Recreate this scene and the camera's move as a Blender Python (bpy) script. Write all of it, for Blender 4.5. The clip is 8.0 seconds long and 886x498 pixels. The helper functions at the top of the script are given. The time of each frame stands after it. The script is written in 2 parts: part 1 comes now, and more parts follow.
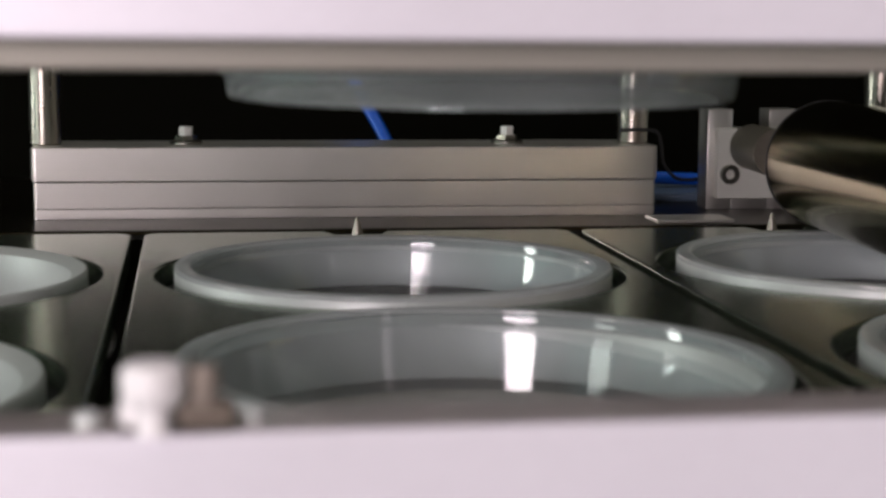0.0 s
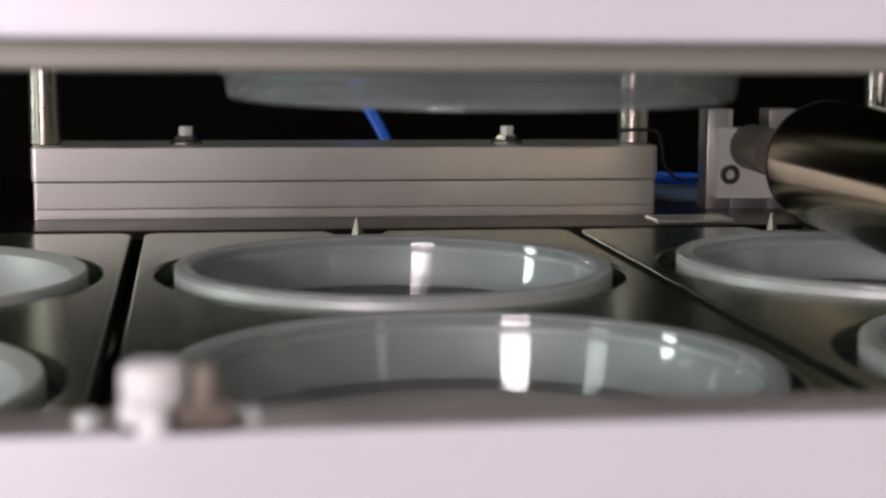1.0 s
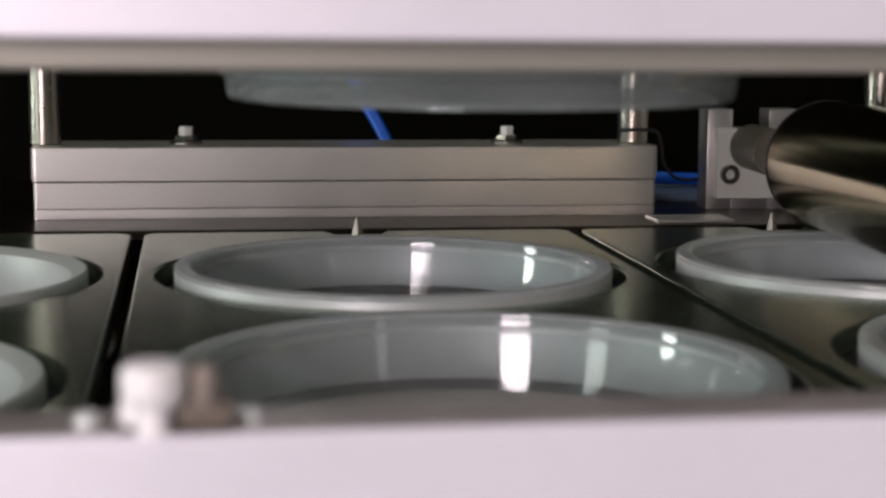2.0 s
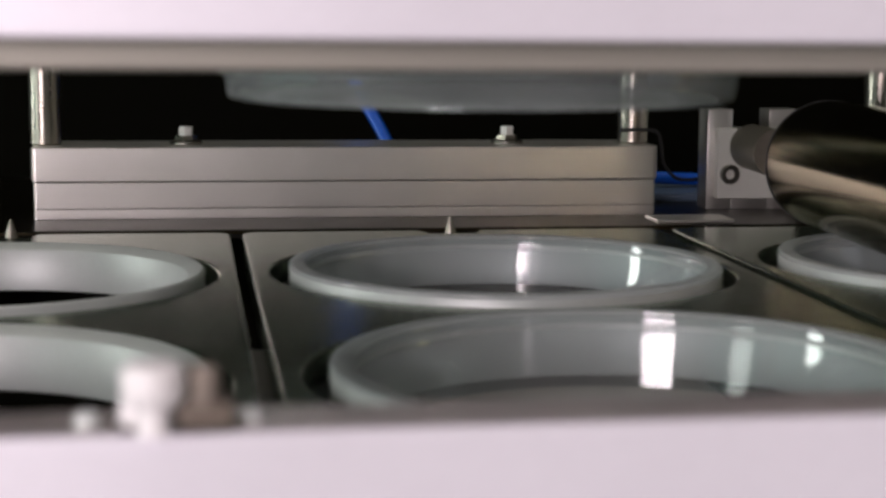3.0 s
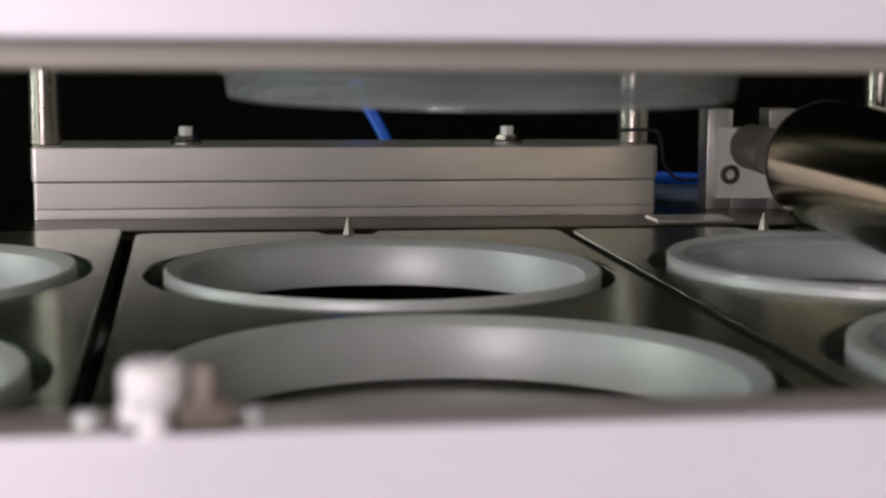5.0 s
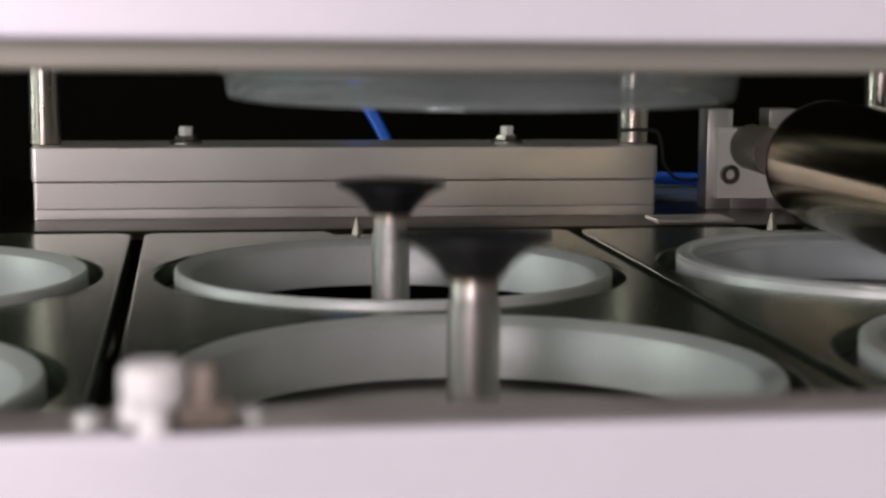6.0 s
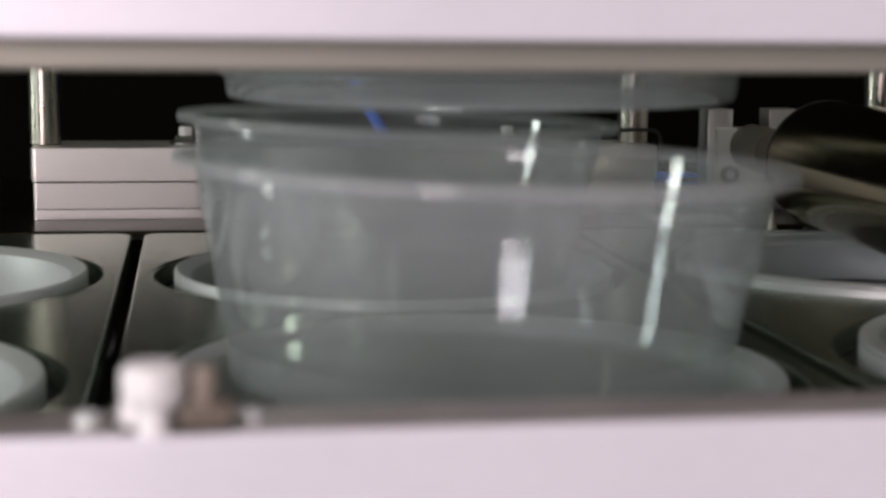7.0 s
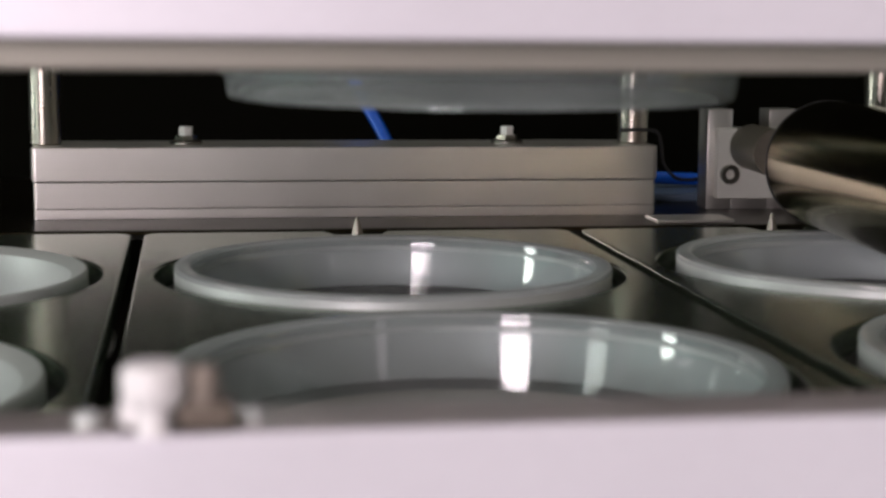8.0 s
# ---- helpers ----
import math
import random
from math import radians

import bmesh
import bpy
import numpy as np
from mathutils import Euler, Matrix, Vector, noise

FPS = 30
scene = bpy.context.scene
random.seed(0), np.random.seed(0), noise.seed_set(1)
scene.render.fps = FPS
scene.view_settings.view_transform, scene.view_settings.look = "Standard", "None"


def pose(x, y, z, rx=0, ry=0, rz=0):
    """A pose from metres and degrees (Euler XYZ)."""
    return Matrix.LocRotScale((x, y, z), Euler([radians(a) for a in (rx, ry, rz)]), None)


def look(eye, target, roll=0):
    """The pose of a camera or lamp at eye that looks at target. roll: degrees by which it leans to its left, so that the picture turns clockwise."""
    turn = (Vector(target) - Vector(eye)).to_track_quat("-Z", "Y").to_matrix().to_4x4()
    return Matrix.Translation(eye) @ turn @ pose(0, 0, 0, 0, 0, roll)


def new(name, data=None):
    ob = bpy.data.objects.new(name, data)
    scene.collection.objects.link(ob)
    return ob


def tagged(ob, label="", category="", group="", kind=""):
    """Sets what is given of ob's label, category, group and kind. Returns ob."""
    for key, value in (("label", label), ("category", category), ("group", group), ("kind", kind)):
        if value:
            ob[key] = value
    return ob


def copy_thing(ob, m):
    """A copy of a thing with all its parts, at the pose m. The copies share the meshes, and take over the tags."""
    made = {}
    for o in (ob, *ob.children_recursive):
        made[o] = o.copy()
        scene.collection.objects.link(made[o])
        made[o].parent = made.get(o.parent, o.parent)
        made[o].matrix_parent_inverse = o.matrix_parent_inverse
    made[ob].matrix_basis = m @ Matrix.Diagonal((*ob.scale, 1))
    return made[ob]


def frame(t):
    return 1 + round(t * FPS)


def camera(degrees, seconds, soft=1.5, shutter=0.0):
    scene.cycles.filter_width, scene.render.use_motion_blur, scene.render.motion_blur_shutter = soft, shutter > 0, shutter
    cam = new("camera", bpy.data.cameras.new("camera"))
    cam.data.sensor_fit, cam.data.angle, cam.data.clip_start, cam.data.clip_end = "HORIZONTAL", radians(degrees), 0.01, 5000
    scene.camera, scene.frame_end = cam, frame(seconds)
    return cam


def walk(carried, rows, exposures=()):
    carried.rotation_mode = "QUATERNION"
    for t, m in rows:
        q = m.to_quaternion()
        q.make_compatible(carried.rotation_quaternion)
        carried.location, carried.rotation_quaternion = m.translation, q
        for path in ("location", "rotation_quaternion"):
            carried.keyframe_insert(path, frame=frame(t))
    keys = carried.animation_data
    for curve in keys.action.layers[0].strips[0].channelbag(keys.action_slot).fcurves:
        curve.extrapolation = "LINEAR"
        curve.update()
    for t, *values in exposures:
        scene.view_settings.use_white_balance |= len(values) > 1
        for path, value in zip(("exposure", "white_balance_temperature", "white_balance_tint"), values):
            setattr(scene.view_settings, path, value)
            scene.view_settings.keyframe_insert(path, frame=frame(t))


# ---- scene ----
cam = camera(29.27, 8.0, soft=2.7, shutter=0.5)
EYE = Vector((-0.05582, -0.32642, 0.06948))
AIM = EYE + Vector((0.14615, 0.98026, -0.13317))
walk(cam, [(0.0, look(EYE, AIM, 0.45)), (8.0, look(EYE, AIM, 0.45))])
cam.data.dof.use_dof = True
cam.data.dof.focus_distance = 0.58
cam.data.dof.aperture_fstop = 25

PITCH = 0.145          # slat to slat along the conveyor
ROW = 0.141            # front row of cups to rear row
RING_TOP = 0.0016

# ---- light ----
world = bpy.data.worlds.new("world")
scene.world = world
world.use_nodes = True
world.node_tree.nodes["Background"].inputs[0].default_value = (0.80, 0.80, 0.68, 1)
world.node_tree.nodes["Background"].inputs[1].default_value = 0.06
scene.view_settings.exposure = 0.0


def area_lamp(name, eye, target, w, h, watts, colour):
    data = bpy.data.lights.new(name, "AREA")
    data.shape, data.size, data.size_y, data.energy, data.color = "RECTANGLE", w, h, watts, colour
    ob = new(name, data)
    ob.matrix_world = look(eye, target)
    return ob


PINK = (1.0, 0.87, 0.93)
area_lamp("window_light", (-1.38, -2.80, 0.36), (-1.38, 0, 0.36), 0.86, 1.0, 86, PINK)
area_lamp("window_light", (1.90, -2.80, 0.40), (1.90, 0, 0.40), 0.30, 1.9, 3.0, PINK)
area_lamp("window_light", (-3.02, 0.55, 0.45), (0, 0.55, 0.45), 0.34, 1.7, 23, (0.90, 0.97, 0.92))
area_lamp("window_light", (-3.00, -1.45, 0.45), (0, -1.45, 0.45), 0.60, 1.7, 19, (0.90, 0.97, 0.92))
area_lamp("window_light", (3.02, -0.70, 0.50), (0, -0.70, 0.50), 1.60, 1.6, 1.0, (1.0, 0.88, 0.78))
area_lamp("ceiling_light", (-0.1, 0.05, 1.80), (-0.1, 0.05, 0), 1.3, 0.35, 4.2, (1.0, 0.96, 0.89))


# ---- materials ----
def material(name, base, rough=0.5, metal=0.0, spread=0.12, scale=60.0, bump=0.0, bump_scale=400.0, stretch=(1, 1, 1), rough_spread=0.1):
    m = bpy.data.materials.new(name)
    m.use_nodes = True
    nt = m.node_tree
    b = nt.nodes["Principled BSDF"]
    b.inputs["Metallic"].default_value = metal
    tc = nt.nodes.new("ShaderNodeTexCoord")
    mp = nt.nodes.new("ShaderNodeMapping")
    mp.inputs["Scale"].default_value = stretch
    nt.links.new(tc.outputs["Object"], mp.inputs["Vector"])
    n1 = nt.nodes.new("ShaderNodeTexNoise")
    n1.inputs["Scale"].default_value, n1.inputs["Detail"].default_value = scale, 5
    n2 = nt.nodes.new("ShaderNodeTexNoise")
    n2.inputs["Scale"].default_value, n2.inputs["Detail"].default_value = bump_scale, 3
    nt.links.new(tc.outputs["Object"], n1.inputs["Vector"])
    nt.links.new(mp.outputs["Vector"], n2.inputs["Vector"])
    mix = nt.nodes.new("ShaderNodeMath")
    mix.operation = "MULTIPLY_ADD"
    nt.links.new(n2.outputs["Fac"], mix.inputs[0])
    mix.inputs[1].default_value = 0.5
    nt.links.new(n1.outputs["Fac"], mix.inputs[2])
    ramp = nt.nodes.new("ShaderNodeValToRGB")
    lo, hi = 1 - spread, 1 + spread
    ramp.color_ramp.elements[0].position, ramp.color_ramp.elements[1].position = 0.45, 1.05
    ramp.color_ramp.elements[0].color = (base[0] * lo, base[1] * lo, base[2] * lo, 1)
    ramp.color_ramp.elements[1].color = (min(1, base[0] * hi), min(1, base[1] * hi), min(1, base[2] * hi), 1)
    nt.links.new(mix.outputs[0], ramp.inputs["Fac"])
    nt.links.new(ramp.outputs["Color"], b.inputs["Base Color"])
    rr = nt.nodes.new("ShaderNodeMapRange")
    rr.inputs["From Min"].default_value, rr.inputs["From Max"].default_value = 0.45, 1.05
    rr.inputs["To Min"].default_value, rr.inputs["To Max"].default_value = rough * (1 - rough_spread), min(1, rough * (1 + rough_spread))
    nt.links.new(mix.outputs[0], rr.inputs["Value"])
    nt.links.new(rr.outputs["Result"], b.inputs["Roughness"])
    if bump:
        bp = nt.nodes.new("ShaderNodeBump")
        bp.inputs["Strength"].default_value, bp.inputs["Distance"].default_value = bump, 0.0002
        nt.links.new(n2.outputs["Fac"], bp.inputs["Height"])
        nt.links.new(bp.outputs["Normal"], b.inputs["Normal"])
    return m


STEEL = material("brushed_steel", (0.40, 0.465, 0.365), 0.19, 0.92, 0.08, 40, 0.05, 900, (1, 12, 1))
RING = material("anodised_ring", (0.60, 0.625, 0.605), 0.45, 0.30, 0.07, 70, 0.1, 1200)
ALU = material("milled_aluminium", (0.80, 0.77, 0.725), 0.37, 0.90, 0.05, 30, 0.08, 700, (1, 1, 20))
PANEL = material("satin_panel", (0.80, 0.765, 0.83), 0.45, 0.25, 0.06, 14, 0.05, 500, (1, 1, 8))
# darker copy of the panel: the cover's shadow is in its base colour
PANEL_SHADED = material("satin_panel_shaded", (0.43, 0.405, 0.35), 0.5, 0.5, 0.05, 15, 0.05, 500, (1, 1, 8))
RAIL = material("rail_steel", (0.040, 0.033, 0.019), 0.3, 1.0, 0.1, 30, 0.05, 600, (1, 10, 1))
CHROME = material("polished_rod", (0.42, 0.385, 0.335), 0.28, 1.0, 0.05, 40, 0.03, 500, (1, 1, 0.1))
ROD_SATIN = material("satin_rod", (0.58, 0.54, 0.51), 0.42, 1.0, 0.05, 60, 0.08, 900, (1, 1, 0.1))
KNURL = material("knurled_rod", (0.55, 0.54, 0.52), 0.45, 0.9, 0.25, 500, 0.8, 2200)
BRONZE = material("bronzed_tube", (0.34, 0.285, 0.165), 0.15, 1.0, 0.03, 40, 0.02, 700, (1, 1, 0.1), 0.04)
STUB = material("stub_metal", (0.26, 0.23, 0.19), 0.42, 0.8, 0.12, 120, 0.1, 500)
BLACK = material("black_rubber", (0.015, 0.015, 0.016), 0.5, 0.0, 0.2, 80, 0.1, 600)
# near-black without gloss: the darkness of unlit space put into the colour
VOID = material("unlit_black", (0.0034, 0.0027, 0.0013), 0.8, 0.0, 0.2, 10, 0.05, 300)
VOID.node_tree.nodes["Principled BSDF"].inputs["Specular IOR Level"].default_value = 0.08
BLUE = material("blue_hose", (0.01, 0.13, 0.75), 0.3, 0.0, 0.08, 60)
BLUEGREY = material("blue_grey_reflection", (0.11, 0.15, 0.22), 0.35, 0.0, 0.1, 30)
WHITE = material("white_plastic", (0.70, 0.68, 0.63), 0.45, 0.0, 0.04, 60, 0.05, 500)
KNOB = material("pale_knob", (0.85, 0.82, 0.82), 0.4, 0.0, 0.04, 200, 0.05, 500)
BRASS = material("brass", (0.60, 0.45, 0.30), 0.3, 1.0, 0.08, 200)
BOLT = material("zinc_bolt", (0.92, 0.90, 0.87), 0.35, 0.15, 0.05, 200)
NUT = material("brassy_nut", (0.30, 0.255, 0.215), 0.45, 0.5, 0.12, 300)
NUT_DARK = material("brown_block", (0.15, 0.12, 0.095), 0.5, 0.4, 0.12, 300)
DARK_STEEL = material("dark_steel", (0.20, 0.19, 0.17), 0.35, 1.0, 0.15, 60, 0.1, 700)
WALL = material("room_wall", (0.36, 0.35, 0.29), 0.7, 0.0, 0.06, 3, 0.1, 100)
WALL_GREEN = material("green_wall", (0.22, 0.42, 0.38), 0.6, 0.0, 0.06, 3, 0.1, 100)
FLOOR = material("room_floor", (0.25, 0.25, 0.24), 0.5, 0.0, 0.1, 4, 0.1, 100)


def cup_plastic(name, low, high):
    m = bpy.data.materials.new(name)
    m.use_nodes = True
    nt = m.node_tree
    nt.nodes.remove(nt.nodes["Principled BSDF"])
    out = nt.nodes["Material Output"]
    clear = nt.nodes.new("ShaderNodeBsdfTransparent")
    clear.inputs["Color"].default_value = (0.955, 0.975, 0.978, 1)
    milk = nt.nodes.new("ShaderNodeBsdfTranslucent")
    milk.inputs["Color"].default_value = (0.905, 0.92, 0.925, 1)
    chalk = nt.nodes.new("ShaderNodeBsdfDiffuse")
    chalk.inputs["Color"].default_value = (0.905, 0.92, 0.925, 1)
    gloss = nt.nodes.new("ShaderNodeBsdfGlossy")
    gloss.inputs["Roughness"].default_value = 0.05
    tc = nt.nodes.new("ShaderNodeTexCoord")
    noise_node = nt.nodes.new("ShaderNodeTexNoise")
    noise_node.inputs["Scale"].default_value, noise_node.inputs["Detail"].default_value = 45, 4
    nt.links.new(tc.outputs["Object"], noise_node.inputs["Vector"])
    bp = nt.nodes.new("ShaderNodeBump")
    bp.inputs["Strength"].default_value, bp.inputs["Distance"].default_value = 0.07, 0.0006
    nt.links.new(noise_node.outputs["Fac"], bp.inputs["Height"])
    nt.links.new(bp.outputs["Normal"], gloss.inputs["Normal"])
    body = nt.nodes.new("ShaderNodeMixShader")
    body.inputs[0].default_value = 0.5
    nt.links.new(milk.outputs[0], body.inputs[1])
    nt.links.new(chalk.outputs[0], body.inputs[2])
    haze = nt.nodes.new("ShaderNodeMapRange")
    haze.inputs["From Min"].default_value, haze.inputs["From Max"].default_value = 0.3, 0.7
    haze.inputs["To Min"].default_value, haze.inputs["To Max"].default_value = low, high
    nt.links.new(noise_node.outputs["Fac"], haze.inputs["Value"])
    a = nt.nodes.new("ShaderNodeMixShader")
    nt.links.new(haze.outputs["Result"], a.inputs[0])
    nt.links.new(clear.outputs[0], a.inputs[1])
    nt.links.new(body.outputs[0], a.inputs[2])
    fr = nt.nodes.new("ShaderNodeFresnel")
    fr.inputs["IOR"].default_value = 1.45
    b = nt.nodes.new("ShaderNodeMixShader")
    cap = nt.nodes.new("ShaderNodeMath")
    cap.operation = "MINIMUM"
    cap.inputs[1].default_value = 0.22
    nt.links.new(fr.outputs[0], cap.inputs[0])
    nt.links.new(cap.outputs[0], b.inputs[0])
    nt.links.new(a.outputs[0], b.inputs[1])
    nt.links.new(gloss.outputs[0], b.inputs[2])
    nt.links.new(b.outputs[0], out.inputs["Surface"])
    return m


CUP = cup_plastic("clear_polypropylene", 0.12, 0.20)
CUP_THICK = cup_plastic("thick_polypropylene", 0.48, 0.62)


# ---- mesh helpers ----
def mesh_of(name, bm, mat, smooth=True, angle=40):
    me = bpy.data.meshes.new(name)
    bmesh.ops.recalc_face_normals(bm, faces=bm.faces)
    for f in bm.faces:
        f.smooth = smooth
    if smooth:
        for e in bm.edges:
            if len(e.link_faces) == 2 and e.calc_face_angle(0) > radians(angle):
                e.smooth = False
    bm.to_mesh(me)
    bm.free()
    me.materials.append(mat)
    return me


def part(name, bm, mat, parent=None, label="", at=None):
    ob = new(name, mesh_of(name, bm, mat))
    if len(ob.data.polygons) < 160:
        ob.modifiers.new("normals", "WEIGHTED_NORMAL").keep_sharp = True
    if parent:
        ob.parent = parent
    if at is not None:
        ob.matrix_basis = at
    return tagged(ob, label=label) if label else ob


def lathe(profile, n=64, closed=False, bm=None, m=None):
    """Turns (r, z) points about z. A closed profile makes a ring-like solid."""
    bm = bm or bmesh.new()
    m = m or Matrix()
    rings = []
    for r, z in profile:
        if r < 1e-7:
            rings.append([bm.verts.new(m @ Vector((0, 0, z)))])
        else:
            rings.append([bm.verts.new(m @ Vector((r * math.cos(2 * math.pi * k / n), r * math.sin(2 * math.pi * k / n), z))) for k in range(n)])
    pairs = list(zip(rings, rings[1:])) + ([(rings[-1], rings[0])] if closed else [])
    for a, b in pairs:
        for k in range(n):
            j = (k + 1) % n
            q = [a[k % len(a)], a[j % len(a)], b[j % len(b)], b[k % len(b)]]
            q = list(dict.fromkeys(q))
            if len(q) > 2:
                bm.faces.new(q)
    return bm


def box(x0, x1, y0, y1, z0, z1, bevel=0.0, bm=None, seg=2):
    own = bmesh.new()
    vs = bmesh.ops.create_cube(own, size=1)["verts"]
    for v in vs:
        v.co = Vector(((x0 + x1) / 2 + v.co.x * (x1 - x0), (y0 + y1) / 2 + v.co.y * (y1 - y0), (z0 + z1) / 2 + v.co.z * (z1 - z0)))
    if bevel:
        bmesh.ops.bevel(own, geom=own.edges[:], offset=bevel, segments=seg, affect="EDGES", profile=0.5)
    if bm is None:
        return own
    tmp = bpy.data.meshes.new("tmp")
    own.to_mesh(tmp)
    own.free()
    bm.from_mesh(tmp)
    bpy.data.meshes.remove(tmp)
    return bm


def chamfered(x0, x1, y0, y1, z0, z1, cut, bevel=0.0003):
    """A block with its upright edges cut."""
    bm = box(x0, x1, y0, y1, z0, z1)
    upright = [e for e in bm.edges if abs((e.verts[0].co - e.verts[1].co).z) > 1e-6]
    bmesh.ops.bevel(bm, geom=upright, offset=cut, segments=2, affect="EDGES", profile=0.5)
    flat = [e for e in bm.edges if abs((e.verts[0].co - e.verts[1].co).z) < 1e-6]
    bmesh.ops.bevel(bm, geom=flat, offset=bevel, segments=2, affect="EDGES", profile=0.5)
    return bm


def rod_profile(r, z0, z1, c=0.0005):
    return [(0, z0), (r - c, z0), (r, z0 + c), (r, z1 - c), (r - c, z1), (0, z1)]


def hex_prism(r, z0, z1, bm=None):
    return lathe([(0, z0), (r * 0.94, z0), (r, z0 + 0.0003), (r, z1 - 0.0005), (r * 0.92, z1), (0, z1)], 6, bm=bm)


def tube(points, r, n=12):
    """A swept round hose through points."""
    bm = bmesh.new()
    pts = [Vector(p) for p in points]
    fine = []
    for i in range(len(pts) - 1):
        p0, p1, p2, p3 = pts[max(i - 1, 0)], pts[i], pts[i + 1], pts[min(i + 2, len(pts) - 1)]
        for k in range(8):
            t = k / 8
            fine.append(0.5 * ((2 * p1) + (p2 - p0) * t + (2 * p0 - 5 * p1 + 4 * p2 - p3) * t * t + (3 * p1 - p0 - 3 * p2 + p3) * t ** 3))
    fine.append(pts[-1])
    prev = None
    for i, p in enumerate(fine):
        d = (fine[min(i + 1, len(fine) - 1)] - fine[max(i - 1, 0)]).normalized()
        u = d.orthogonal().normalized() if prev is None else (prev - d * prev.dot(d)).normalized()
        prev = u
        w = d.cross(u)
        ring = [bm.verts.new(p + r * (math.cos(2 * math.pi * k / n) * u + math.sin(2 * math.pi * k / n) * w)) for k in range(n)]
        if i:
            for k in range(n):
                bm.faces.new((last[k], last[(k + 1) % n], ring[(k + 1) % n], ring[k]))
        else:
            bm.faces.new(ring[::-1])
        last = ring
    bm.faces.new(last)
    return bm


def structure(name, bm, mat, label, category):
    return tagged(part(name, bm, mat), label, category, kind="structure")


# ---- the room round the machine ----
structure("floor", box(-3.2, 3.2, -3.0, 3.0, -1.06, -1.0), FLOOR, "plain grey workshop floor under the machine", "floor")
structure("ceiling", box(-3.2, 3.2, -3.0, 3.0, 1.9, 2.0), WALL, "plain pale workshop ceiling over the machine", "ceiling")
structure("wall_north", box(-3.1, 3.1, 2.9, 3.0, -1.0, 1.9), WALL, "plain pale workshop wall behind the machine", "wall")
# unseen; green only to give reflections on the left a teal tint
structure("wall_west", box(-3.2, -3.1, -3.0, 3.0, -1.0, 1.9), WALL_GREEN, "unseen workshop wall, coloured green to tint light from the left", "wall")
structure("wall_east", box(3.1, 3.2, -3.0, 3.0, -1.0, 1.9), WALL, "plain pale workshop wall", "wall")
south = box(-3.1, 3.1, -3.0, -2.9, -1.0, -0.65)
box(-3.1, 3.1, -3.0, -2.9, 1.35, 1.9, bm=south)
for xa, xb in ((-3.1, -1.83), (-0.93, 1.66), (2.14, 3.1)):
    box(xa, xb, -3.0, -2.9, -0.65, 1.35, bm=south)
structure("wall_south", south, WALL, "pale workshop wall with two tall window openings", "wall")

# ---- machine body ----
# near-black sheets added where the inside of the machine is only dark
structure("dark_backdrop", box(-0.9, 1.1, 0.80, 0.82, -0.6, 0.9), VOID, "near-black backdrop standing in for the unlit depth of the machine", "panel")
structure("side_panel_1", box(-0.92, -0.90, 0.74, 0.82, -0.6, 0.9), VOID, "near-black side sheet added to close off the unlit depth", "panel")
structure("side_panel_2", box(1.10, 1.12, 0.25, 0.82, -0.6, 0.9), VOID, "near-black side sheet added to close off the unlit depth", "panel")
structure("base_tray", box(-0.6, 0.8, -0.12, 0.80, -0.32, -0.30), VOID, "tray under the slat conveyor, near-black for the unlit space there", "tray")
structure("top_cover", box(-0.9, 1.1, 0.50, 0.82, 0.90, 0.92), VOID, "unseen near-black cover added above to keep the depth dark", "panel")

structure("machine_cabinet", box(-0.6, 0.8, -0.12, 0.80, -1.0, -0.3205, 0.01), PANEL, "pale metal cabinet that carries the machine", "cabinet")
structure("frame_post_1", box(-0.66, -0.60, -0.16, -0.07, -1.0, 0.60, 0.003), PANEL, "pale metal post of the machine frame", "post")
structure("frame_post_2", box(0.60, 0.66, -0.16, 0.07, -1.0, 0.60, 0.003), PANEL, "pale metal post of the machine frame", "post")
for k, xa in ((1, -0.50), (2, 0.56)):
    structure("rail_leg_%d" % k, box(xa, xa + 0.04, 0.30, 0.40, -0.30, -0.0202, 0.001), DARK_STEEL, "dark steel leg under the rail", "leg")

# front bar below and cover above the slot through which the place is seen
bar = box(-0.60, 0.60, -0.157, -0.1553, -0.3200, 0.0278, 0.0006)
# added strip: the bar's top face, greyer for the dark it reflects
structure("bar_top_strip", box(-0.60, 0.60, -0.1552, -0.1440, 0.0220, 0.0277, 0.0006), ROD_SATIN, "grey metal strip added as the darker-looking top of the front bar", "bar")
structure("front_bar", bar, PANEL, "pale satin metal front plate of the machine", "panel")
cover = box(-0.60, 0.60, -0.105, -0.099, 0.0667, 0.60, 0.0012)
structure("front_cover", cover, PANEL, "pale satin metal cover above the slot", "panel")
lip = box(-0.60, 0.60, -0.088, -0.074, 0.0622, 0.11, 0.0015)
structure("inner_crossbar", lip, PANEL_SHADED, "metal crossbar behind the front cover, its shade put into a darker grey", "bar")

# plate under the front row, with a hole for the piston
def floor_plate():
    bm = bmesh.new()
    n = 120
    outer, inner, outer_b, inner_b = [], [], [], []
    for k in range(n):
        a = 2 * math.pi * k / n
        d = Vector((math.cos(a), math.sin(a)))
        s = min(0.064 / abs(d.x) if abs(d.x) > 1e-6 else 9, (0.105 if d.y > 0 else 0.085) / abs(d.y) if abs(d.y) > 1e-6 else 9)
        for z, o, i in ((0, outer, inner), (-0.004, outer_b, inner_b)):
            o.append(bm.verts.new((d.x * s, d.y * s, z)))
            i.append(bm.verts.new((d.x * 0.021, d.y * 0.021, z)))
    for k in range(n):
        j = (k + 1) % n
        for a, b in ((outer, inner), (inner, inner_b), (inner_b, outer_b), (outer_b, outer)):
            bm.faces.new((a[k], a[j], b[j], b[k]))
    return bm


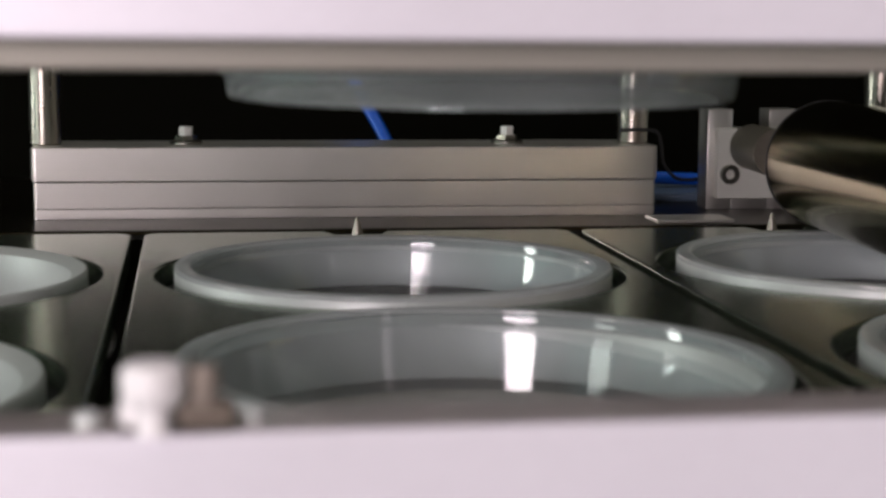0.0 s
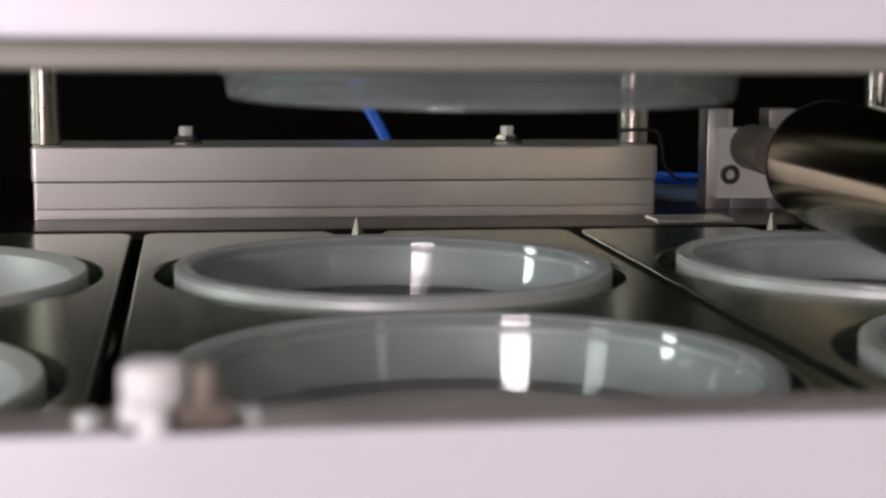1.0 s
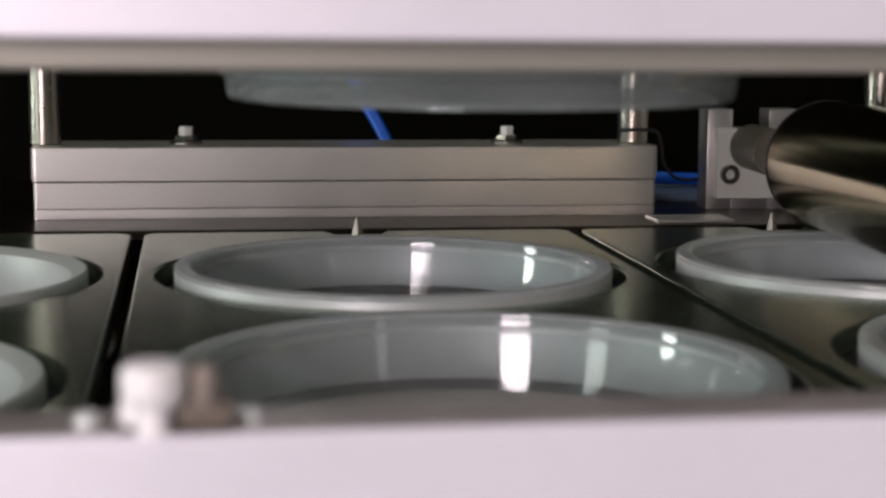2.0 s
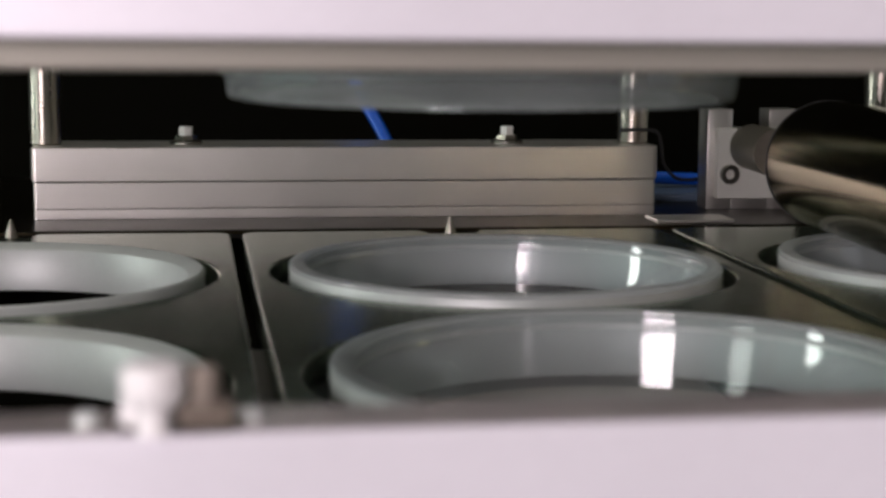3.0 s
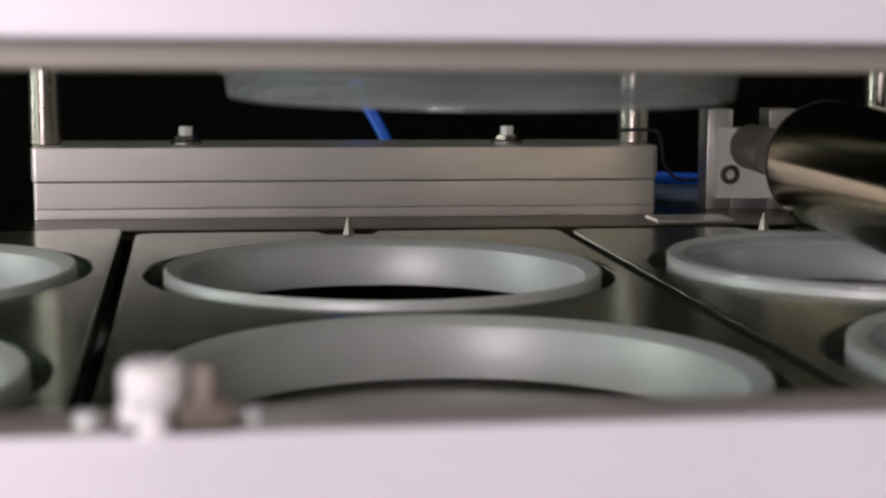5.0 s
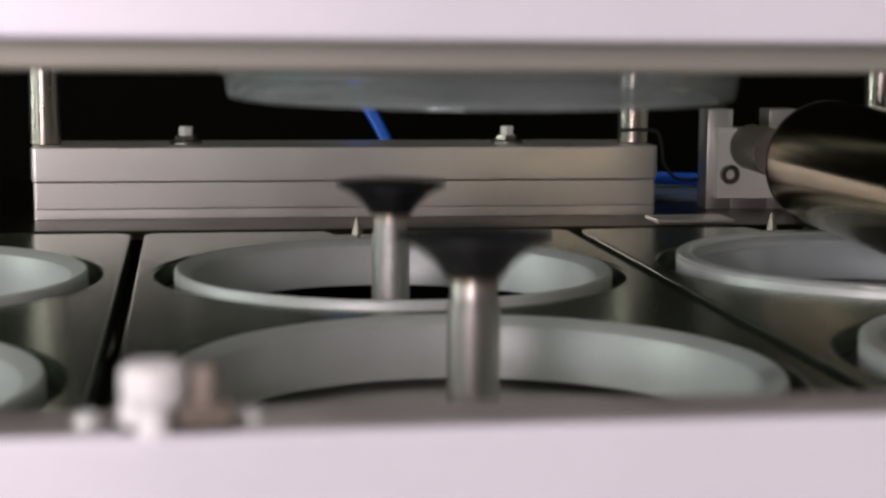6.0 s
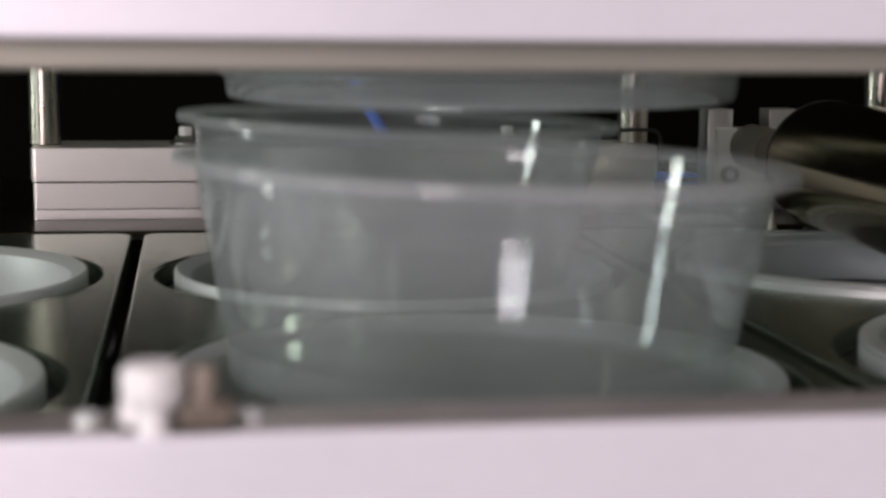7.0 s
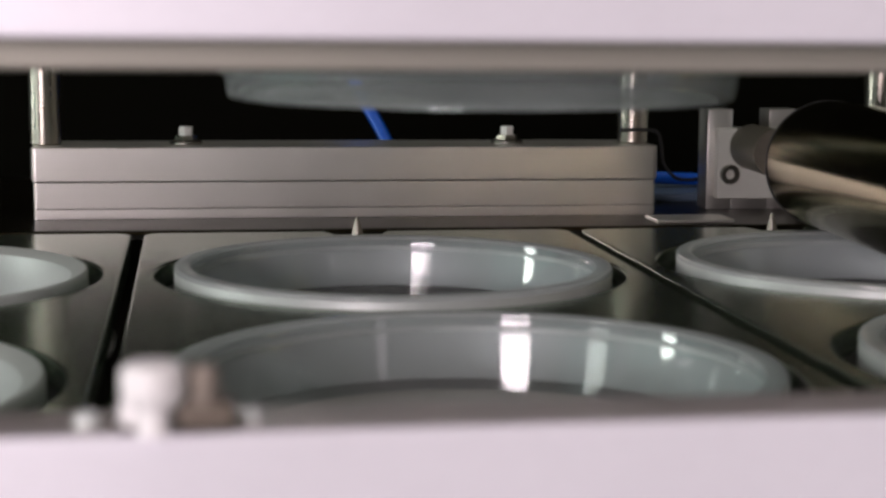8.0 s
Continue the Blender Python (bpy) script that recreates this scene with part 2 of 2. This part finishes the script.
plate = tagged(part("guide_plate", floor_plate(), ALU), "grey metal guide plate below the front row of rings", "plate")
plate.matrix_world = pose(0.0, 0.0, -0.0148)
for x in (-0.055, 0.055):
    part("leg", box(x - 0.004, x + 0.004, -0.06, -0.05, -0.2852, -0.0042), DARK_STEEL, plate)
    part("leg", box(x - 0.004, x + 0.004, 0.085, 0.095, -0.2852, -0.0042), DARK_STEEL, plate)

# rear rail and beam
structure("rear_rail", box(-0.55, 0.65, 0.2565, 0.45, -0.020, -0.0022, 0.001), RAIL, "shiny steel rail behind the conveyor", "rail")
# added black strip: shade of the gap between slats and rail
structure("gap_shade_strip", box(-0.55, 0.65, 0.2442, 0.2562, -0.05, -0.0036), VOID, "black strip added as the shade in the gap before the rail", "rail")
# added pale strip: bright reflection on the rail beside the beam
structure("rail_glint_strip", box(0.1098, 0.1385, 0.2610, 0.2790, -0.0022, -0.0008, 0.0005), ALU, "bright short strip added as the bright reflection on the steel rail", "rail")


def rear_beam():
    e = new("clamp_beam")
    part("upper_block", chamfered(-0.1125, 0.1175, 0.290, 0.325, 0.0112, 0.0238, 0.0022, 0.0006), ALU, e, "pale milled aluminium block")
    part("middle_block", chamfered(-0.1118, 0.1168, 0.2904, 0.324, 0.0016, 0.0111, 0.0016), ALU, e)
    part("foot_strip", chamfered(-0.1118, 0.1168, 0.2904, 0.324, -0.0022, 0.0015, 0.0016), ALU, e)
    for x in (-0.0577, 0.0628):
        w = part("washer", lathe([(0.003, 0), (0.0060, 0), (0.0060, 0.0009), (0.0056, 0.0012), (0.003, 0.0012)], 32, True), DARK_STEEL, e, "steel washer", pose(x, 0.307, 0.0238))
        part("nut", hex_prism(0.0042, 0.0012, 0.0031), CHROME, w, "steel hex nut", pose(0, 0, 0, 0, 0, 10))
        part("bolt", hex_prism(0.0027, 0.0031, 0.0064), BOLT, w, "hex bolt head", pose(0, 0, 0, 0, 0, 20))
    return tagged(e, "pale layered aluminium clamp beam on the steel rail", "beam")


rear_beam()
for x, y, r, z0 in ((-0.1083, 0.307, 0.0056, 0.0238), (0.1118, 0.307, 0.0058, 0.0238), (0.2200, 0.328, 0.0065, -0.0022)):
    ob = part("guide_rod", lathe(rod_profile(r, 0, 0.42), 48), CHROME)
    ob.matrix_world = pose(x, y, z0)
    tagged(ob, "polished steel guide rod rising from the beam" if x < 0.15 else "polished steel guide rod rising from the rail", "rod", "guide rods")

# bracket, tube and hoses behind
def bracket():
    e = new("slotted_bracket")
    bm = bmesh.new()
    box(0.1414, 0.1513, 0.306, 0.318, -0.0022, 0.0366, 0.0004, bm)
    box(0.1513, 0.1659, 0.306, 0.318, -0.0022, 0.0291, 0.0004, bm)
    box(0.1659, 0.1773, 0.306, 0.318, -0.0022, 0.0366, 0.0004, bm)
    part("back_plate", bm, ALU, e)
    part("face_plate", box(0.1442, 0.1763, 0.3015, 0.306, 0.0024, 0.0294, 0.0004), WHITE, e, "whitish face plate")
    part("screw", lathe([(0, -0.0012), (0.0019, -0.0012), (0.0019, 0.0008), (0.0034, 0.0008), (0.0038, 0.0004), (0.0038, -0.0025), (0, -0.0025)], 32), DARK_STEEL, e, "dark socket screw", pose(0.1491, 0.3010, 0.0119, 90))
    return tagged(e, "whitish slotted bracket with a socket screw on the rail", "bracket")


bracket()


TUBE_X, TUBE_Z = 0.1508, 0.0240


def big_tube():
    e = new("tube_housing")
    part("barrel", lathe([(0, 0.0), (0.0150, 0.0), (0.0200, 0.0004), (0.0207, 0.0012), (0.0207, 0.25), (0, 0.25)], 96), BRONZE, e)
    part("end_ring", lathe([(0.0190, 0.0002), (0.0206, 0.0004), (0.0210, 0.0010), (0.0210, 0.0018), (0.0190, 0.0018)], 96, True), BLACK, e, "black sealing ring")
    part("mount_arm", box(0.015, 0.44, -0.008, 0.008, 0.16, 0.19, 0.001), DARK_STEEL, e, "dark steel mounting arm")
    d = Vector((-0.0845, -0.9964, 0.0087)).normalized()
    e.matrix_world = Matrix.Translation((TUBE_X, 0.205, TUBE_Z)) @ d.to_track_quat("Z", "Y").to_matrix().to_4x4()
    stub = lathe([(0, -0.0100), (0.0062, -0.0100), (0.0076, -0.0085), (0.0082, -0.006), (0.0082, 0.030), (0, 0.030)], 48)
    part("stub", stub, STUB, e, "grey round connecting stub", e.matrix_world.inverted() @ Matrix.Translation((0.1458, 0.262, 0.0250)) @ d.to_track_quat("Z", "Y").to_matrix().to_4x4())
    return tagged(e, "bronze-toned metal tube with a black sealing ring", "tube")


big_tube()
tagged(part("air_hose", tube([(0.0055, 0.40, 0.075), (0.0125, 0.39, 0.045), (0.0235, 0.375, 0.022), (0.031, 0.36, 0.0), (0.036, 0.36, -0.03)], 0.0026), BLUE), "bright blue air hose hanging behind the beam", "hose")
tagged(part("air_hose", tube([(0.09, 0.36, 0.0060), (0.13, 0.36, 0.0055), (0.1475, 0.36, 0.0048), (0.175, 0.37, 0.003)], 0.0026), BLUE), "bright blue air hose lying behind the bracket", "hose")
# the rail top's bluish reflection of the hose, built as a coloured sheet
tagged(part("hose_reflection_sheet", box(0.121, 0.168, 0.335, 0.42, -0.0022, 0.0012, 0.0008), BLUEGREY), "blue-grey sheet standing in for the hose's reflection on the rail", "plate")
tagged(part("black_cable", tube([(0.105, 0.299, 0.0290), (0.118, 0.2985, 0.0288), (0.1213, 0.300, 0.0235), (0.1230, 0.302, 0.0160), (0.130, 0.306, 0.0098), (0.143, 0.3195, 0.0085)], 0.0007, 8), BLACK), "thin black cable tied round the guide rod", "cable")

# small latch on the front bar
def latch():
    e = new("toggle_latch")
    part("foot", box(-0.0040, 0.0088, 0.0012, 0.0080, -0.0002, 0.0006, 0.0003), DARK_STEEL, e)
    part("knob", lathe([(0, 0), (0.0017, 0), (0.0016, 0.0026), (0.0025, 0.0032), (0.0032, 0.0040), (0.0033, 0.0064), (0.0027, 0.0073), (0, 0.0074)], 24), KNOB, e, "bright pale knob", pose(0.0, -0.001, 0.0004))
    part("lever", lathe([(0, 0), (0.0008, 0), (0.0011, 0.0004), (0.0010, 0.0022), (0.0006, 0.0027), (0, 0.0027)], 20), KNOB, e, "", pose(-0.0024, 0.0002, 0.0012))
    part("nut", hex_prism(0.0019, 0.0030, 0.0069), NUT, e, "tan hex nut", pose(0.0048, 0.0012, 0.0))
    part("base_block", box(0.0024, 0.0082, 0.0000, 0.0042, 0.0006, 0.0031, 0.0006), NUT_DARK, e, "brown base block")
    e.matrix_world = pose(-0.0599, -0.1562, 0.0276)
    return tagged(e, "small latch with a pale knob on the front bar", "latch")


latch()
for x in (-0.0668, -0.0500):
    s = part("screw", lathe([(0, 0), (0.0015, 0), (0.0014, 0.0010), (0.0008, 0.0014), (0, 0.0015)], 20), RING)
    s.matrix_world = pose(x, -0.151, 0.0277)
    tagged(s, "small bright round-headed screw on the front bar", "screw", "screws on the front bar")


# ---- conveyor slats ----
HALF = PITCH / 2 - 0.0021
Y_FRONT, Y_MID, Y_REAR = -0.088, ROW / 2, 0.2325
HOLE = 0.0656


def slat_plate():
    """Steel plate with two round holes, rounded corners and a notch in the rear edge."""
    bm = bmesh.new()
    T = 0.008

    def cell(cy, outline):
        n = len(outline)
        walls = []
        rows = []
        for z in (0, -T):
            rim = [bm.verts.new((x, y, z)) for x, y in outline]
            hole = []
            for x, y in outline:
                d = Vector((x, y - cy)).normalized()
                hole.append(bm.verts.new((d.x * HOLE, cy + d.y * HOLE, z)))
            rows.append((rim, hole))
        for k in range(n):
            j = (k + 1) % n
            (ra, ha), (rb, hb) = rows
            bm.faces.new((ra[k], ra[j], ha[j], ha[k]))
            bm.faces.new((rb[j], rb[k], hb[k], hb[j]))
            bm.faces.new((ha[k], ha[j], hb[j], hb[k]))
            seam = abs(outline[k][1] - Y_MID) < 1e-6 and abs(outline[j][1] - Y_MID) < 1e-6
            if not seam:
                bm.faces.new((ra[j], ra[k], rb[k], rb[j]))

    def dense(pts, step=0.004):
        out = []
        for (xa, ya), (xb, yb) in zip(pts, pts[1:] + pts[:1]):
            m = max(1, int(math.hypot(xb - xa, yb - ya) / step))
            out += [(xa + (xb - xa) * i / m, ya + (yb - ya) * i / m) for i in range(m)]
        return out

    def corner(cx, cy, a0, r=0.006):
        return [(cx + r * math.cos(radians(a0 + 15 * i)), cy + r * math.sin(radians(a0 + 15 * i))) for i in range(7)]

    rear = [(HALF, Y_MID)] + corner(HALF - 0.006, Y_REAR - 0.006, 0) + [(0.0095, Y_REAR), (0.0065, Y_REAR - 0.009), (-0.0090, Y_REAR - 0.009), (-0.0120, Y_REAR)] + corner(-HALF + 0.006, Y_REAR - 0.006, 90) + [(-HALF, Y_MID)]
    front = [(-HALF, Y_MID)] + corner(-HALF + 0.006, Y_FRONT + 0.006, 180) + corner(HALF - 0.006, Y_FRONT + 0.006, 270) + [(HALF, Y_MID)]
    cell(ROW, dense(rear))
    cell(0.0, dense(front))
    bmesh.ops.remove_doubles(bm, verts=bm.verts[:], dist=1e-5)
    return bm


def make_slat():
    e = new("conveyor_slat")
    p = part("plate", slat_plate(), STEEL, e, "", pose(-0.0008, 0, 0))
    mod = p.modifiers.new("edge", "BEVEL")
    mod.width, mod.segments, mod.limit_method, mod.angle_limit = 0.0006, 2, "ANGLE", radians(50)
    prof = [(0.0562, -0.0006), (0.0564, -0.0003), (0.0566, -0.0001), (0.0599, RING_TOP - 0.0001), (0.0602, RING_TOP), (0.0606, RING_TOP - 0.0002), (0.0609, RING_TOP - 0.0007), (0.0609, -0.0125), (0.0605, -0.0130), (0.0566, -0.0130), (0.0562, -0.0126)]
    for y in (0.0, ROW):
        ring = part("cup_ring", lathe(prof, 128, True), RING, e, "matte grey cup ring", pose(0, y, 0))
        # seat made black so that the gap round the ring stays in shade
        part("shaded_seat", lathe([(0.0609, -0.0062), (0.0652, -0.0062), (0.0652, -0.0079), (0.0609, -0.0079)], 96, True), BLACK, ring, "ring seat, black for the shade in the gap round the ring")
    part("pin", lathe([(0, -0.009), (0.0026, -0.009), (0.0026, -0.0040), (0.0004, 0.0042), (0, 0.0044)], 24), CHROME, e, "pointed steel pin", pose(-0.0009, 0.2375, 0))
    part("lug", box(-0.007, 0.006, 0.215, 0.243, -0.0122, -0.0082, 0.0005), DARK_STEEL, e)
    part("roller", lathe(rod_profile(0.0043, -0.006, 0.006, 0.0008), 32), ROD_SATIN, e, "steel chain roller", pose(0.0648, 0.118, -0.0142, 90))
    return tagged(e, "brushed steel conveyor slat with two grey cup rings", "slat", "conveyor slats")


slat = make_slat()
slats = [slat]
for i in range(3):
    slats.append(copy_thing(slat, pose(0, 0, 0)))


# ---- cups ----
def make_cup():
    e = new("plastic_cup")
    # the wall leans out ever less towards the lip, with a fine bead below it
    wall, r, z = [], 0.0566, 0.0424
    while z > 0.0042:
        bead = 0.0002 if 0.0396 < z < 0.0403 else 0.0
        wall.append((r + bead, z))
        lean = 9.8 + 171 * (0.0393 - z) if z > 0.0213 else 10.0
        z -= 0.0006
        r -= 0.0006 * math.tan(radians(lean))
    outer = [(0.0458, 0.0001), (0.0470, 0.0), (0.0483, 0.0003), (0.0490, 0.0011)] + wall[::-1] + [(0.0568, 0.0428)]
    th = 0.0005
    inner = [(max(r - th, 0), z + (th if z < 0.003 else 0)) for r, z in outer]
    prof = outer + [(0.0568 - th, 0.0428)] + inner[-2::-1]
    part("body", lathe(prof, 96, True), CUP, e)
    part("base", lathe([(0, 0.0010), (0.030, 0.0010), (0.0440, 0.0007), (0.0457, 0.0002), (0.0457, 0.0008), (0.0440, 0.0013), (0.030, 0.0017), (0, 0.0017)], 96), CUP_THICK, e, "thicker hazy base")
    part("rim", lathe([(0.0563, 0.0429), (0.0568, 0.0430), (0.0601, 0.0430), (0.0605, 0.0424), (0.0608, 0.0424), (0.0609, 0.0432), (0.0606, 0.0437), (0.0600, 0.0438), (0.0571, 0.0438), (0.0564, 0.0435)], 96, True), CUP_THICK, e, "flat hazy lip")
    return tagged(e, "clear hazy plastic food cup, empty", "cup", "plastic cups")


SEATED = RING_TOP - 0.0429
cup = make_cup()
cup.matrix_basis = pose(0, 0, SEATED)
ring_cups = {}                     # cups seated in the slats, by slat and row
ring_cups[0, 0] = cup
for s, row in ((0, 1), (3, 0), (3, 1)):
    ring_cups[s, row] = copy_thing(cup, pose(0, row * ROW, SEATED))
NEST = 0.0062
STACK = 0.0545
stacks = {}
for row in (0, 1):
    stacks[row] = [copy_thing(cup, pose(0, row * ROW, STACK + i * NEST)) for i in range(4)]


# ---- suction pistons ----
def make_piston(mat, label):
    e = new("suction_piston")
    part("shaft", lathe([(0, -0.21), (0.0053, -0.21), (0.0053, -0.0142), (0.0049, -0.0138), (0.0049, -0.0132), (0.0047, -0.0130), (0.0047, -0.0082), (0.0044, -0.0077), (0, -0.0077)], 48), mat, e)
    part("suction_cup", lathe([(0, -0.0086), (0.0056, -0.0086), (0.0066, -0.0070), (0.0080, -0.0052), (0.0115, -0.0024), (0.0156, -0.0003), (0.0156, 0), (0.0145, 0.0), (0.0085, -0.0035), (0, -0.0045)], 48), BLACK, e, "black rubber suction cup")
    part("collar", lathe([(0.0046, -0.0098), (0.0051, -0.0096), (0.0051, -0.0090), (0.0046, -0.0088)], 40, True), BRASS, e, "thin brass collar")
    return tagged(e, label, "piston", "suction pistons")


pistons = [make_piston(ROD_SATIN, "bright steel piston with a black suction cup"), make_piston(KNURL, "grey knurled piston with a black suction cup")]


# ---- what moves ----
PATH = [(0, 0), (1.7, 0), (2.05, 0), (2.3, 0.017), (2.55, 0.069), (2.8, 0.147), (2.9, 0.1734), (3.0, 0.2185), (3.1, 0.2481), (3.2, 0.307), (3.3, 0.3353), (3.4, 0.4014), (3.5, 0.4255), (3.6, 0.4956), (3.7, 0.5234), (3.8, 0.5818), (3.9, 0.6251), (4.0, 0.6902), (4.1, 0.7207), (4.2, 0.7727), (4.3, 0.8005), (4.4, 0.8491), (4.5, 0.871), (4.6, 0.9089), (4.7, 0.9252), (4.85, 0.958), (5.0, 0.98), (5.2, 0.997), (5.35, 1.0), (8.0, 1.0)]
BEND_X, BEND_R, RAMP = -0.1455, 0.090, radians(20)   # where the flat run begins, the bend's radius, the slope of the feeding ramp


def slat_pose(x):
    """The slat's pose for its way along the conveyor: on the ramp, in the bend, or on the flat run."""
    way = max(0.0, BEND_X - x)
    if way == 0:
        return pose(x, 0, 0)
    a = min(RAMP, way / BEND_R)
    rest = way - a * BEND_R
    return pose(BEND_X - BEND_R * math.sin(a) - rest * math.cos(a), 0, -BEND_R * (1 - math.cos(a)) - rest * math.sin(a), 0, -math.degrees(a), 0)


def motions():
    for i, start in enumerate((0, -1, -2, 1)):
        walk(slats[i], [(t, slat_pose((start + u) * PITCH)) for t, u in PATH])
    for (s, row), c in ring_cups.items():
        start = (0, -1, -2, 1)[s]
        rows = [(t, pose((start + u) * PITCH, row * ROW, SEATED)) for t, u in PATH]
        if s == 0 and row == 0:
            rows = [(0.0, pose(0.0006, 0, SEATED + 0.0010, 0, 0.6, 0)), (0.5, pose(0, 0, SEATED + 0.0001, 0, 0.1, 0)), (0.9, pose(0, 0, SEATED))] + rows[1:]
        walk(c, rows)
    lift = [(0, -0.075), (5.72, -0.075), (5.8, -0.045), (5.9, 0.0072), (6.0, 0.0280), (6.1, 0.0438), (6.2, 0.0490), (6.3, 0.0492), (6.65, 0.0490), (6.7, 0.0480), (6.8, 0.0362), (6.9, 0.0160), (7.0, -0.0025), (7.1, -0.0300), (7.2, -0.0620), (7.3, -0.0750), (8.0, -0.0750)]
    fall = [(0, STACK, 0), (6.2, STACK, 0), (6.3, 0.0510, 0), (6.38, 0.0492, 0), (6.65, 0.0492, 0), (6.7, 0.0482, 0), (6.8, 0.0364, 0.3), (6.9, 0.0162, 0.6), (7.0, -0.0010, 1.5), (7.1, -0.0195, 2.6), (7.2, SEATED + 0.0030, -1.0), (7.3, SEATED + 0.0008, -0.4), (7.4, SEATED + 0.0004, 0.2), (7.6, SEATED, 0), (8.0, SEATED, 0)]
    for row in (0, 1):
        late = {5.9: -0.0025, 6.0: -0.0034} if row else {}
        walk(pistons[row], [(t, pose(-0.0009, row * ROW, z + late.get(t, 0))) for t, z in lift])
        walk(stacks[row][0], [(t, pose(0, row * ROW, z, 0, a, 0)) for t, z, a in fall])
        for i in (1, 2, 3):
            z = STACK + i * NEST
            walk(stacks[row][i], [(0, pose(0, row * ROW, z)), (6.2, pose(0, row * ROW, z)), (6.38, pose(0, row * ROW, z - NEST)), (8.0, pose(0, row * ROW, z - NEST))])


motions()
